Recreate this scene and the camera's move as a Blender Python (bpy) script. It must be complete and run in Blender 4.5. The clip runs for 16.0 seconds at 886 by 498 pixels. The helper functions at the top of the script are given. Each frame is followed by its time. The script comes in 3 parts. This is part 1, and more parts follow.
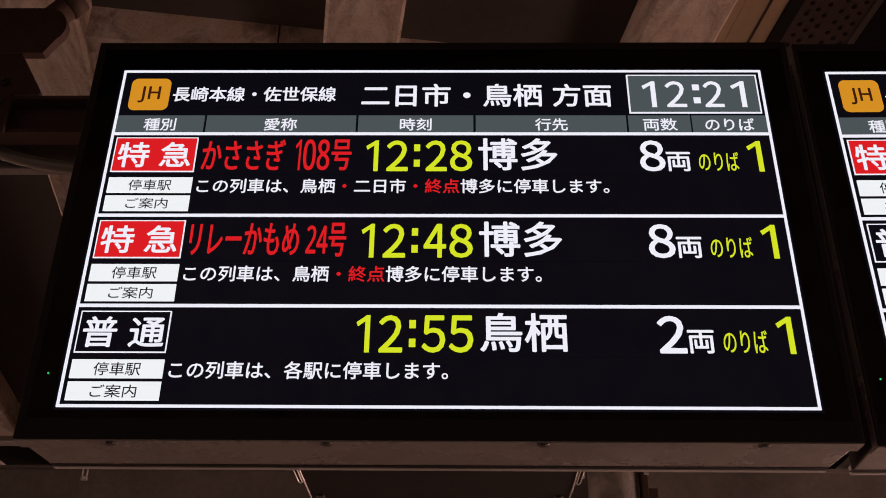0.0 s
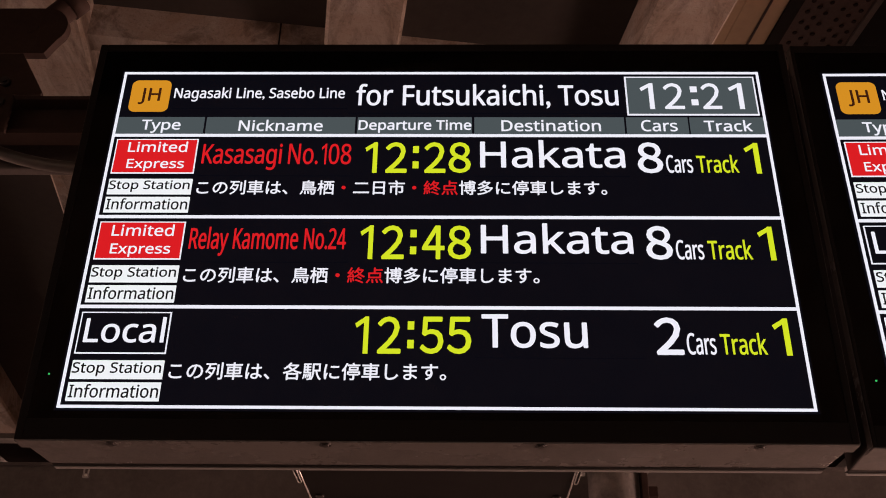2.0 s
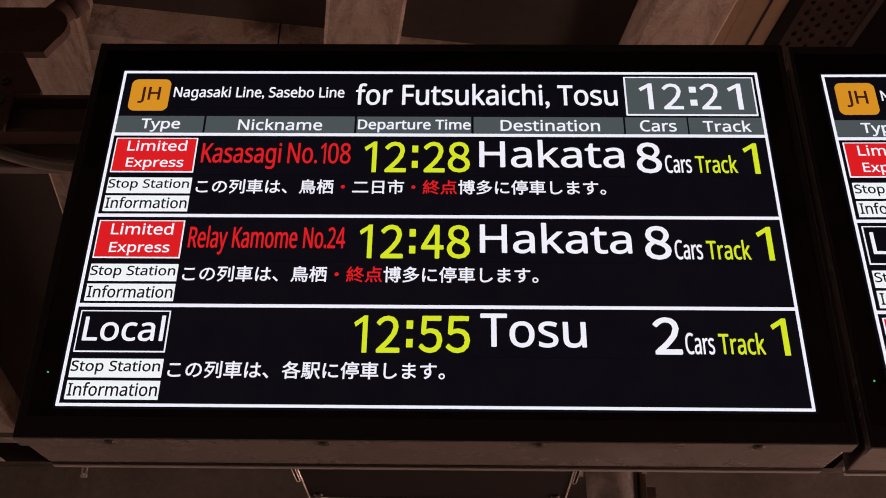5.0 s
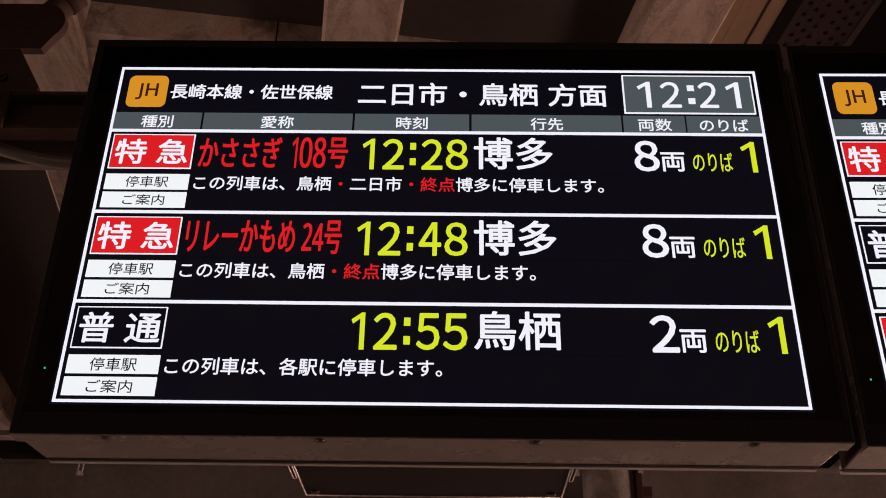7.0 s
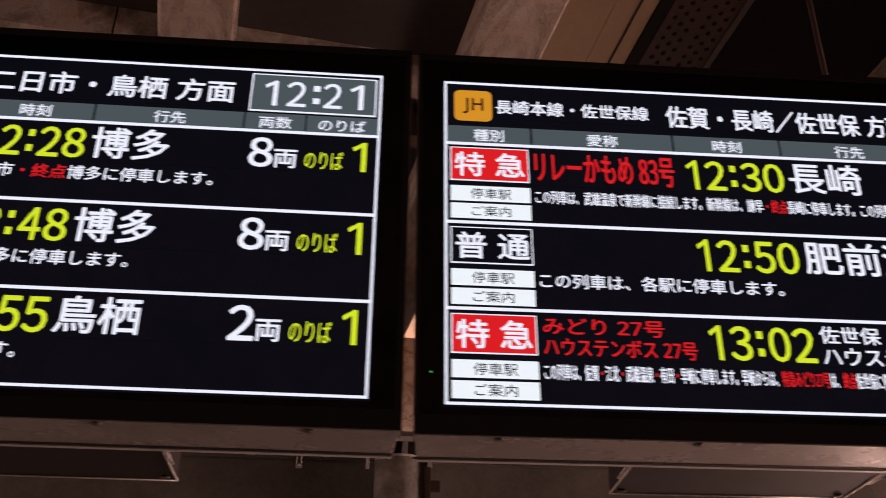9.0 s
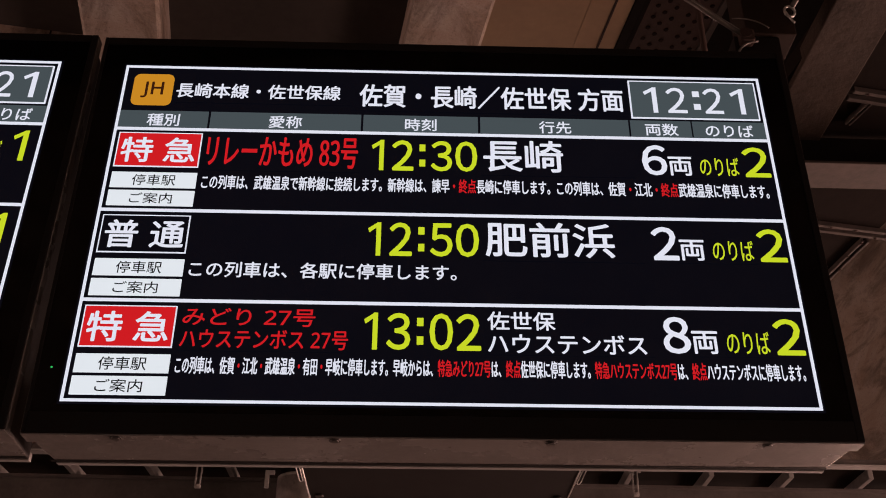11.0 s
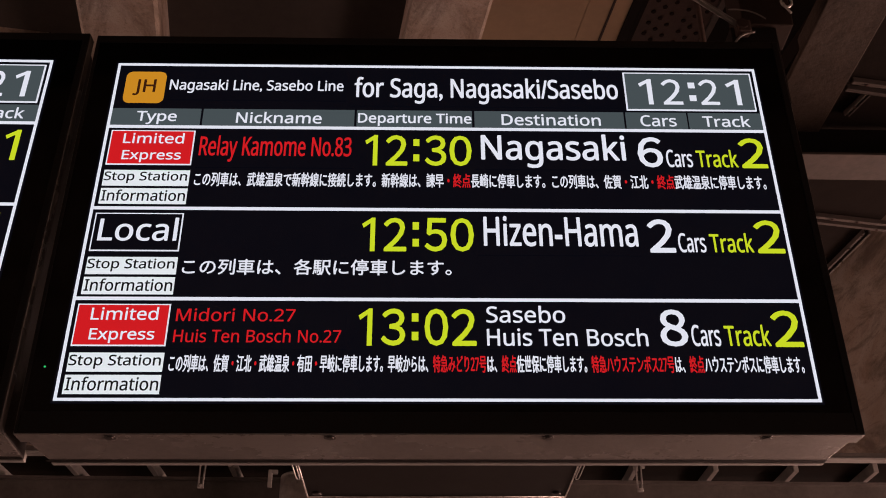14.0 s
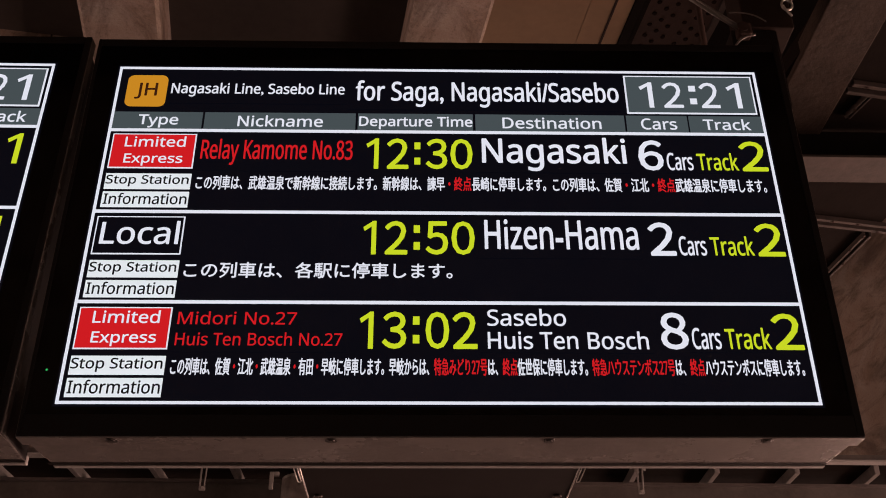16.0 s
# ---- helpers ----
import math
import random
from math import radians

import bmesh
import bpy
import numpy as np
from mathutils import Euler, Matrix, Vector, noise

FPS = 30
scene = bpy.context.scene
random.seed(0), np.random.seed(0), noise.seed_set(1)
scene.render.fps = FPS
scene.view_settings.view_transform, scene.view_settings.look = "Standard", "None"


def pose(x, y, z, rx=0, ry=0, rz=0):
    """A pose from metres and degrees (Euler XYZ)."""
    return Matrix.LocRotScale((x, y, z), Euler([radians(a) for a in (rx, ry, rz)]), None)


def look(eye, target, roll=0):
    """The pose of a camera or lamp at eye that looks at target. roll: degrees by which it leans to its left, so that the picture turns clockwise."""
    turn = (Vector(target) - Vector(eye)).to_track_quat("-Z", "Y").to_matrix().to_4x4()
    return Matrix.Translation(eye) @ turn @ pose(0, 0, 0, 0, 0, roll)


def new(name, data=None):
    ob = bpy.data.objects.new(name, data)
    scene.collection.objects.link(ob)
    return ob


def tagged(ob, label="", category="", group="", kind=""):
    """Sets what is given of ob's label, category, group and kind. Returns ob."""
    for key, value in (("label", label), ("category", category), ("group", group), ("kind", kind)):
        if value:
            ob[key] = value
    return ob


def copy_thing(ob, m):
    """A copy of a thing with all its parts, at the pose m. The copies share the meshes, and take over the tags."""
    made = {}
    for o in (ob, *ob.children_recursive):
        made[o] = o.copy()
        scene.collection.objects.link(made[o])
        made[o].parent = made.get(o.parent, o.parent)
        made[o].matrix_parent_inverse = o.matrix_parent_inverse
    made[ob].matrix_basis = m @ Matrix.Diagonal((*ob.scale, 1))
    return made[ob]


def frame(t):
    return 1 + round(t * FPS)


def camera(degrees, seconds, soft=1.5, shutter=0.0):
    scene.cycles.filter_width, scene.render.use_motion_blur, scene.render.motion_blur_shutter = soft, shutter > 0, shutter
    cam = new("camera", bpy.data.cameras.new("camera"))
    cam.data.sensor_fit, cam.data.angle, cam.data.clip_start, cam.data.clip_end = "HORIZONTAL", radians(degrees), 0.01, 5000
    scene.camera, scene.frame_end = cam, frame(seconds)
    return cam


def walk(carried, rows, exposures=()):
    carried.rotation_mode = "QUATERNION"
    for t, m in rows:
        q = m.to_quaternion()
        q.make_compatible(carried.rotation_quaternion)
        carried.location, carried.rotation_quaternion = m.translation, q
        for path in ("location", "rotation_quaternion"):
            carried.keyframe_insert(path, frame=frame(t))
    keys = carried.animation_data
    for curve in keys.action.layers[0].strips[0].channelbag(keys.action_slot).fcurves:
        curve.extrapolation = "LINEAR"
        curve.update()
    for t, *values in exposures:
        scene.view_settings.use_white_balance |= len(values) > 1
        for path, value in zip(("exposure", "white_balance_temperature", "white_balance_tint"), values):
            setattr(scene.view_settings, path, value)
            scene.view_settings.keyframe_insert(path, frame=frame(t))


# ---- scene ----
cam = camera(46.59, 16.0, soft=1.0, shutter=0.3)
walk(cam, [
    (0, look((0.6333, -1.5264, 1.6490), (0.6038, 0.2138, 2.6343), 0.59)),
    (0.5, look((0.6395, -1.5295, 1.6508), (0.6043, 0.2123, 2.6329), 0.71)),
    (1, look((0.6371, -1.5306, 1.6503), (0.6054, 0.2114, 2.6322), 0.68)),
    (1.5, look((0.6383, -1.5329, 1.6499), (0.6052, 0.2087, 2.6326), 0.69)),
    (2, look((0.6393, -1.5386, 1.6519), (0.6062, 0.2048, 2.6314), 0.69)),
    (2.5, look((0.6370, -1.5394, 1.6499), (0.6060, 0.2029, 2.6314), 0.71)),
    (3, look((0.6362, -1.5407, 1.6504), (0.6058, 0.2023, 2.6308), 0.71)),
    (3.5, look((0.6311, -1.5342, 1.6466), (0.6065, 0.2056, 2.6328), 0.66)),
    (4, look((0.6367, -1.5413, 1.6503), (0.6073, 0.2015, 2.6310), 0.75)),
    (6.5, look((0.6392, -1.5347, 1.6451), (0.6099, 0.2073, 2.6272), 0.85)),
    (7, look((0.6375, -1.5367, 1.6452), (0.6131, 0.2062, 2.6259), 0.90)),
    (7.5, look((0.6327, -1.5410, 1.6412), (0.6246, 0.2001, 2.6253), 1.00)),
    (7.8, look((0.6338, -1.5400, 1.6344), (0.6450, 0.1961, 2.6272), 1.01)),
    (8, look((0.6659, -1.5451, 1.6397), (0.6826, 0.1940, 2.6271), 1.01)),
    (8.2, look((0.7461, -1.5387, 1.6170), (0.7821, 0.1863, 2.6284), 1.00)),
    (8.4, look((0.8696, -1.5549, 1.6004), (0.9295, 0.1633, 2.6224), 1.08)),
    (8.5, look((0.9365, -1.5665, 1.6057), (1.0054, 0.1526, 2.6254), 0.83)),
    (8.6, look((0.9980, -1.5872, 1.5994), (1.0765, 0.1319, 2.6184), 0.98)),
    (8.8, look((1.0939, -1.6007, 1.6052), (1.2122, 0.1229, 2.6127), 0.67)),
    (9, look((1.2071, -1.6104, 1.6101), (1.3318, 0.1294, 2.5886), 0.60)),
    (9.1, look((1.2684, -1.5964, 1.5909), (1.3968, 0.1357, 2.5826), 0.51)),
    (9.3, look((1.3950, -1.5872, 1.5965), (1.5251, 0.1493, 2.5801), 0.36)),
    (9.5, look((1.5419, -1.5717, 1.6256), (1.6453, 0.1730, 2.5977), 0.63)),
    (9.7, look((1.6671, -1.5478, 1.6042), (1.7504, 0.1768, 2.6135), 0.63)),
    (9.9, look((1.7697, -1.5452, 1.6102), (1.8431, 0.1766, 2.6251), 0.62)),
    (10, look((1.8084, -1.5399, 1.6119), (1.8746, 0.1795, 2.6312), 0.70)),
    (12.5, look((1.9132, -1.4965, 1.6172), (1.9380, 0.2228, 2.6387), 0.62)),
    (13, look((1.9106, -1.4988, 1.6171), (1.9346, 0.2217, 2.6367), 0.47)),
    (13.5, look((1.9151, -1.4965, 1.6146), (1.9344, 0.2225, 2.6366), 0.42)),
    (14, look((1.9074, -1.4932, 1.6165), (1.9347, 0.2277, 2.6351), 0.20)),
    (14.5, look((1.9148, -1.4909, 1.6139), (1.9353, 0.2280, 2.6362), 0.28)),
    (15, look((1.9167, -1.4927, 1.6159), (1.9347, 0.2266, 2.6375), 0.29)),
    (15.5, look((1.9149, -1.4962, 1.6157), (1.9337, 0.2230, 2.6374), 0.29)),
    (16, look((1.9078, -1.4977, 1.6174), (1.9326, 0.2219, 2.6383), 0.23)),
], [(0.0, 0.0, 6450, 10), (7.5, 0.04, 6450, 10), (8.5, 0.06, 6350, 10), (9.0, 0.03, 6200, 10), (9.5, -0.1, 6050, 10), (10.0, -0.17, 6150, 10), (12.5, -0.17, 6250, 9), (16.0, -0.18, 6300, 9)])

# ---- light: dim sky, and unseen warm area lamps added in place of daylight ----
world = bpy.data.worlds.new("world")
scene.world = world
world.use_nodes = True
sky = world.node_tree.nodes.new("ShaderNodeTexSky")
sky.sky_type, sky.sun_disc = "NISHITA", False
sky.sun_elevation, sky.sun_rotation = radians(35), radians(180)
world.node_tree.links.new(sky.outputs["Color"], world.node_tree.nodes["Background"].inputs["Color"])
world.node_tree.nodes["Background"].inputs["Strength"].default_value = 0.02


def stand_in_light(x, y, z, wide, high, watts, turn):
    """An added area lamp that stands in for daylight from an unseen side."""
    data = bpy.data.lights.new("stand_in_light", "AREA")
    data.shape, data.size, data.size_y, data.energy = "RECTANGLE", wide, high, watts
    data.color = (1.0, 0.585, 0.465)
    lamp = new("stand_in_light", data)
    lamp.matrix_basis = pose(x, y, z, *turn)
    return lamp


stand_in_light(-11.9, 7.0, 2.2, 14.0, 3.4, 1000, (90, 0, -90))
stand_in_light(8.6, 6.0, 1.05, 14.0, 1.9, 1300, (90, 0, 90))
stand_in_light(1.0, -7.9, 2.2, 16.0, 3.4, 25, (90, 0, 0))
stand_in_light(2.5, 15.9, 7.2, 9.0, 1.6, 760, (-110, 0, 0))  # added to brighten the high bay, no window there


# ---- materials ----
def mat(name, color, rough=0.6, metal=0.0, var=0.25, scale=6.0, fine=60.0, bump=0.15, stain=0.0, spec=0.5):
    """Surface with stains at a coarse scale and grain at a fine one."""
    m = bpy.data.materials.new(name)
    m.use_nodes = True
    nt = m.node_tree
    b = nt.nodes["Principled BSDF"]
    b.inputs["Roughness"].default_value, b.inputs["Metallic"].default_value = rough, metal
    b.inputs["Specular IOR Level"].default_value = spec
    co = nt.nodes.new("ShaderNodeTexCoord")
    n1, n2 = nt.nodes.new("ShaderNodeTexNoise"), nt.nodes.new("ShaderNodeTexNoise")
    for n, s, d in ((n1, scale, 6), (n2, fine, 3)):
        n.inputs["Scale"].default_value, n.inputs["Detail"].default_value = s, d
        n.inputs["Roughness"].default_value = 0.65
        nt.links.new(co.outputs["Object"], n.inputs["Vector"])
    mix = nt.nodes.new("ShaderNodeMath")
    mix.operation = "MULTIPLY_ADD"
    nt.links.new(n2.outputs["Fac"], mix.inputs[0])
    mix.inputs[1].default_value = 0.45
    nt.links.new(n1.outputs["Fac"], mix.inputs[2])
    ramp = nt.nodes.new("ShaderNodeValToRGB")
    lo, hi = ramp.color_ramp.elements
    lo.position, hi.position = 0.48, 0.98
    lo.color = (*[c * (1 - var - stain) for c in color], 1)
    hi.color = (*[min(1, c * (1 + var)) for c in color], 1)
    nt.links.new(mix.outputs[0], ramp.inputs["Fac"])
    nt.links.new(ramp.outputs["Color"], b.inputs["Base Color"])
    rr = nt.nodes.new("ShaderNodeMapRange")
    rr.inputs["To Min"].default_value, rr.inputs["To Max"].default_value = max(0, rough - 0.12), min(1, rough + 0.12)
    nt.links.new(n1.outputs["Fac"], rr.inputs["Value"])
    nt.links.new(rr.outputs["Result"], b.inputs["Roughness"])
    if bump:
        bp = nt.nodes.new("ShaderNodeBump")
        bp.inputs["Strength"].default_value, bp.inputs["Distance"].default_value = bump, 0.01
        nt.links.new(n2.outputs["Fac"], bp.inputs["Height"])
        nt.links.new(bp.outputs["Normal"], b.inputs["Normal"])
    return m


def glow(name, color, power=1.0, rough=0.35, spec=0.08):
    """Lit display surface of one colour."""
    m = bpy.data.materials.new(name)
    m.use_nodes = True
    b = m.node_tree.nodes["Principled BSDF"]
    b.inputs["Base Color"].default_value = (0.001, 0.001, 0.001, 1)
    b.inputs["Roughness"].default_value = rough
    b.inputs["Specular IOR Level"].default_value = spec
    b.inputs["Emission Color"].default_value = (*color, 1)
    b.inputs["Emission Strength"].default_value = power
    return m


def concrete(name, color, rust=0.5):
    """Board-marked concrete: pale and brown patches, dark water stains, pores and fine grain."""
    m = bpy.data.materials.new(name)
    m.use_nodes = True
    nt = m.node_tree
    b = nt.nodes["Principled BSDF"]
    b.inputs["Roughness"].default_value = 0.86
    b.inputs["Specular IOR Level"].default_value = 0.3
    co = nt.nodes.new("ShaderNodeTexCoord")

    def noise(scale, detail, stretch=(1, 1, 1), rough=0.65, warp=0.0):
        mp = nt.nodes.new("ShaderNodeMapping")
        mp.inputs["Scale"].default_value = stretch
        nt.links.new(co.outputs["Object"], mp.inputs["Vector"])
        n = nt.nodes.new("ShaderNodeTexNoise")
        n.inputs["Scale"].default_value, n.inputs["Detail"].default_value = scale, detail
        n.inputs["Roughness"].default_value, n.inputs["Distortion"].default_value = rough, warp
        nt.links.new(mp.outputs["Vector"], n.inputs["Vector"])
        return n.outputs["Fac"]

    def ramp(fac, p0, c0, p1, c1):
        r = nt.nodes.new("ShaderNodeValToRGB")
        lo, hi = r.color_ramp.elements
        lo.position, lo.color, hi.position, hi.color = p0, (*c0, 1), p1, (*c1, 1)
        nt.links.new(fac, r.inputs["Fac"])
        return r.outputs["Color"]

    def times(a, c):
        x = nt.nodes.new("ShaderNodeMix")
        x.data_type, x.blend_type = "RGBA", "MULTIPLY"
        x.inputs["Factor"].default_value = 1.0
        nt.links.new(a, x.inputs[6])
        nt.links.new(c, x.inputs[7])
        return x.outputs[2]

    brown = (color[0] * (1 + 0.1 * rust), color[1] * (1 - 0.22 * rust), color[2] * (1 - 0.45 * rust))
    base = ramp(noise(1.3, 5, warp=1.2), 0.38, [x * 0.82 for x in brown], 0.62, [x * 1.12 for x in color])
    stains = ramp(noise(3.2, 8, (1.0, 0.35, 1.0), 0.72, 0.8), 0.40, (0.52, 0.50, 0.48), 0.53, (1, 1, 1))
    pores = ramp(noise(42, 3), 0.30, (0.7, 0.68, 0.67), 0.44, (1, 1, 1))
    grain = ramp(noise(130, 3), 0.3, (0.84, 0.84, 0.84), 0.7, (1.12, 1.12, 1.12))
    nt.links.new(times(times(base, stains), times(pores, grain)), b.inputs["Base Color"])
    bp = nt.nodes.new("ShaderNodeBump")
    bp.inputs["Strength"].default_value, bp.inputs["Distance"].default_value = 0.4, 0.01
    nt.links.new(noise(30, 6), bp.inputs["Height"])
    nt.links.new(bp.outputs["Normal"], b.inputs["Normal"])
    return m


CONCRETE = concrete("concrete", (0.43, 0.385, 0.35))
BEAM_BROWN = concrete("brown_weathered", (0.040, 0.029, 0.022), 0.6)
# brighter copy of the concrete, painting in the light on the beam chamfers
LIT_CHAMFER = concrete("lit_chamfer", (0.60, 0.54, 0.48), 0.35)
WALL = concrete("wall_render", (0.30, 0.255, 0.215), 0.4)
ANGLE = mat("angle_paint", (0.060, 0.045, 0.038), 0.7, var=0.3, scale=6, fine=50, bump=0.1, stain=0.15)
GIRDER = mat("girder_paint", (0.060, 0.036, 0.030), 0.7, var=0.25, scale=2.0, fine=30, bump=0.1, stain=0.15, spec=0.2)
PANEL = mat("painted_panel", (0.46, 0.32, 0.19), 0.7, var=0.12, scale=0.7, fine=12, bump=0.08)
# darkened so that the colour holds the shade between the ceiling beams
SLAB = mat("shaded_slab", (0.045, 0.037, 0.032), 0.9, var=0.3, scale=1.0, fine=14)
# lowered to near-black, with the shade under the decks in the colour
DECK = mat("shaded_steel_deck", (0.013, 0.0095, 0.008), 0.9, var=0.25, scale=1.2, fine=20, spec=0.05)
STEEL = mat("painted_steel", (0.115, 0.100, 0.094), 0.42, var=0.28, scale=3.5, fine=40, bump=0.1, stain=0.16)
STRIP = mat("steel_strip", (0.35, 0.34, 0.33), 0.45, var=0.2, scale=3, fine=50, bump=0.05)
DARK = mat("dark_steel", (0.048, 0.030, 0.025), 0.65, var=0.3, scale=5, fine=60, bump=0.06, spec=0.12)
COLUMN = mat("column_paint", (0.28, 0.265, 0.255), 0.38, var=0.35, scale=6, fine=30, bump=0.08, stain=0.15)
SHAFT = mat("column_shaft_paint", (0.42, 0.395, 0.38), 0.36, var=0.38, scale=9, fine=45, bump=0.12, stain=0.18)
PIPE = mat("grey_conduit", (0.14, 0.125, 0.115), 0.35, 0.3, var=0.15, scale=5, fine=60, bump=0.03)
HOUSING = mat("housing_paint", (0.165, 0.148, 0.14), 0.27, var=0.2, scale=5, fine=90, bump=0.06, stain=0.14)
# bare metal of shackle, hook and bolts; also painted highlights on the control box
BARE_GLINT = mat("bare_metal_glint", (0.62, 0.60, 0.58), 0.38, 0.7, var=0.3, scale=9, fine=120, bump=0.03)
# darker than the girder, the shading of the bolt heads put into colour
RIVET = mat("rivet_shade", (0.016, 0.010, 0.009), 0.85, var=0.25, scale=8, fine=60, bump=0.03, spec=0.05)
POST = mat("post_paint", (0.022, 0.014, 0.011), 0.8, var=0.3, scale=7, fine=60, bump=0.05, spec=0.12)
FRAME = mat("frame_paint", (0.010, 0.007, 0.0065), 0.6, var=0.1, scale=4, fine=220, bump=0.03, spec=0.16)
SCREW = mat("screw_metal", (0.05, 0.043, 0.04), 0.45, 0.6, var=0.2, scale=60, fine=300, bump=0.03)
# joints and edge channel; on the high slab and web it paints in shade
NEAR_BLACK = mat("near_black", (0.012, 0.009, 0.008), 0.95, var=0.3, scale=1.5, fine=20, spec=0.1)
GLASS = glow("black_glass", (0.0, 0.0, 0.0), 0.0, 0.05, 0.16)
FLOOR = mat("platform_paving", (0.30, 0.28, 0.26), 0.8, var=0.2, scale=1.5, fine=30)
WHITE = glow("lit_white", (0.825, 0.815, 0.895), 1.05)
YELLOW = glow("lit_yellow", (0.66, 0.76, 0.018), 1.0)
RED = glow("lit_red", (0.70, 0.012, 0.016), 1.0)
ORANGE = glow("lit_orange", (0.66, 0.27, 0.016), 1.0)
GREY = glow("lit_grey", (0.070, 0.086, 0.092), 1.0)
LABEL = glow("lit_label", (0.83, 0.845, 0.865), 1.05)
BLACK = glow("unlit_black", (0.0027, 0.0027, 0.0052), 1.0, 0.06, 0.16)
INK = glow("unlit_ink", (0.004, 0.004, 0.004), 1.0, 0.4)
BROWN = glow("lit_brown", (0.045, 0.012, 0.004), 1.0)
GREEN = glow("led_green", (0.05, 0.6, 0.14), 0.9)


# ---- mesh helpers ----
def bm_box(bm, x0, x1, y0, y1, z0, z1, bevel=0.0, index=0):
    m = Matrix.LocRotScale(((x0 + x1) / 2, (y0 + y1) / 2, (z0 + z1) / 2), None, (x1 - x0, y1 - y0, z1 - z0))
    made = bmesh.ops.create_cube(bm, size=1, matrix=m)["verts"]
    faces = {f for v in made for f in v.link_faces}
    if bevel:
        edges = list({e for v in made for e in v.link_edges})
        faces |= set(bmesh.ops.bevel(bm, geom=edges, offset=bevel, segments=2, affect="EDGES", profile=0.5)["faces"])
    for f in faces:
        if f.is_valid:
            f.material_index = index


def bm_rod(bm, p, q, r0, r1=None, seg=16, index=0):
    p, q = Vector(p), Vector(q)
    m = Matrix.Translation((p + q) / 2) @ (q - p).to_track_quat("Z", "Y").to_matrix().to_4x4()
    made = bmesh.ops.create_cone(bm, cap_ends=True, segments=seg, radius1=r0, radius2=r0 if r1 is None else r1, depth=(q - p).length, matrix=m)
    for v in made["verts"]:
        for f in v.link_faces:
            f.material_index = index
            f.smooth = len(f.verts) == 4


def bm_prism(bm, outline, y0, y1, index=0):
    """Extrudes an outline in x and z from y0 to y1."""
    a = [bm.verts.new((x, y0, z)) for x, z in outline]
    b = [bm.verts.new((x, y1, z)) for x, z in outline]
    faces = [bm.faces.new(a), bm.faces.new(b[::-1])]
    for i in range(len(a)):
        j = (i + 1) % len(a)
        faces.append(bm.faces.new((a[i], b[i], b[j], a[j])))
    for f in faces:
        f.material_index = index
    bmesh.ops.recalc_face_normals(bm, faces=faces)


def bm_tube(bm, points, r, seg=10):
    """A bent pipe through the points."""
    pts = [Vector(p) for p in points]
    rings = []
    for i, p in enumerate(pts):
        t = (pts[min(i + 1, len(pts) - 1)] - pts[max(i - 1, 0)]).normalized()
        q = t.to_track_quat("Z", "Y")
        rings.append([bm.verts.new(p + q @ Vector((r * math.cos(a), r * math.sin(a), 0))) for a in (2 * math.pi * k / seg for k in range(seg))])
    for a, b in zip(rings, rings[1:]):
        for k in range(seg):
            f = bm.faces.new((a[k], a[(k + 1) % seg], b[(k + 1) % seg], b[k]))
            f.smooth = True
    bm.faces.new(rings[0][::-1])
    bm.faces.new(rings[-1])


def arc(p0, p1, p2, n=14):
    """Points of a quadratic bend."""
    p0, p1, p2 = Vector(p0), Vector(p1), Vector(p2)
    return [(1 - s) ** 2 * p0 + 2 * s * (1 - s) * p1 + s * s * p2 for s in (i / n for i in range(n + 1))]


def part(name, bm, material, parent=None, label=""):
    mesh = bpy.data.meshes.new(name)
    bm.to_mesh(mesh)
    bm.free()
    for m in material if isinstance(material, (list, tuple)) else (material,):
        mesh.materials.append(m)
    ob = new(name, mesh)
    ob.parent = parent
    return tagged(ob, label)


def boxes(name, items, material, parent=None, label="", bevel=0.0):
    bm = bmesh.new()
    for it in items:
        bm_box(bm, *it, bevel=bevel)
    return part(name, bm, material, parent, label)


# ---- writing ----
# the open humanist sans forms of the built-in font stack, which the boards' lettering resembles
SANS = {ord("A") + i: 0x1D5A0 + i for i in range(26)} | {ord("a") + i: 0x1D5BA + i for i in range(26)} | {ord("0") + i: 0x1D7E2 + i for i in range(10)}


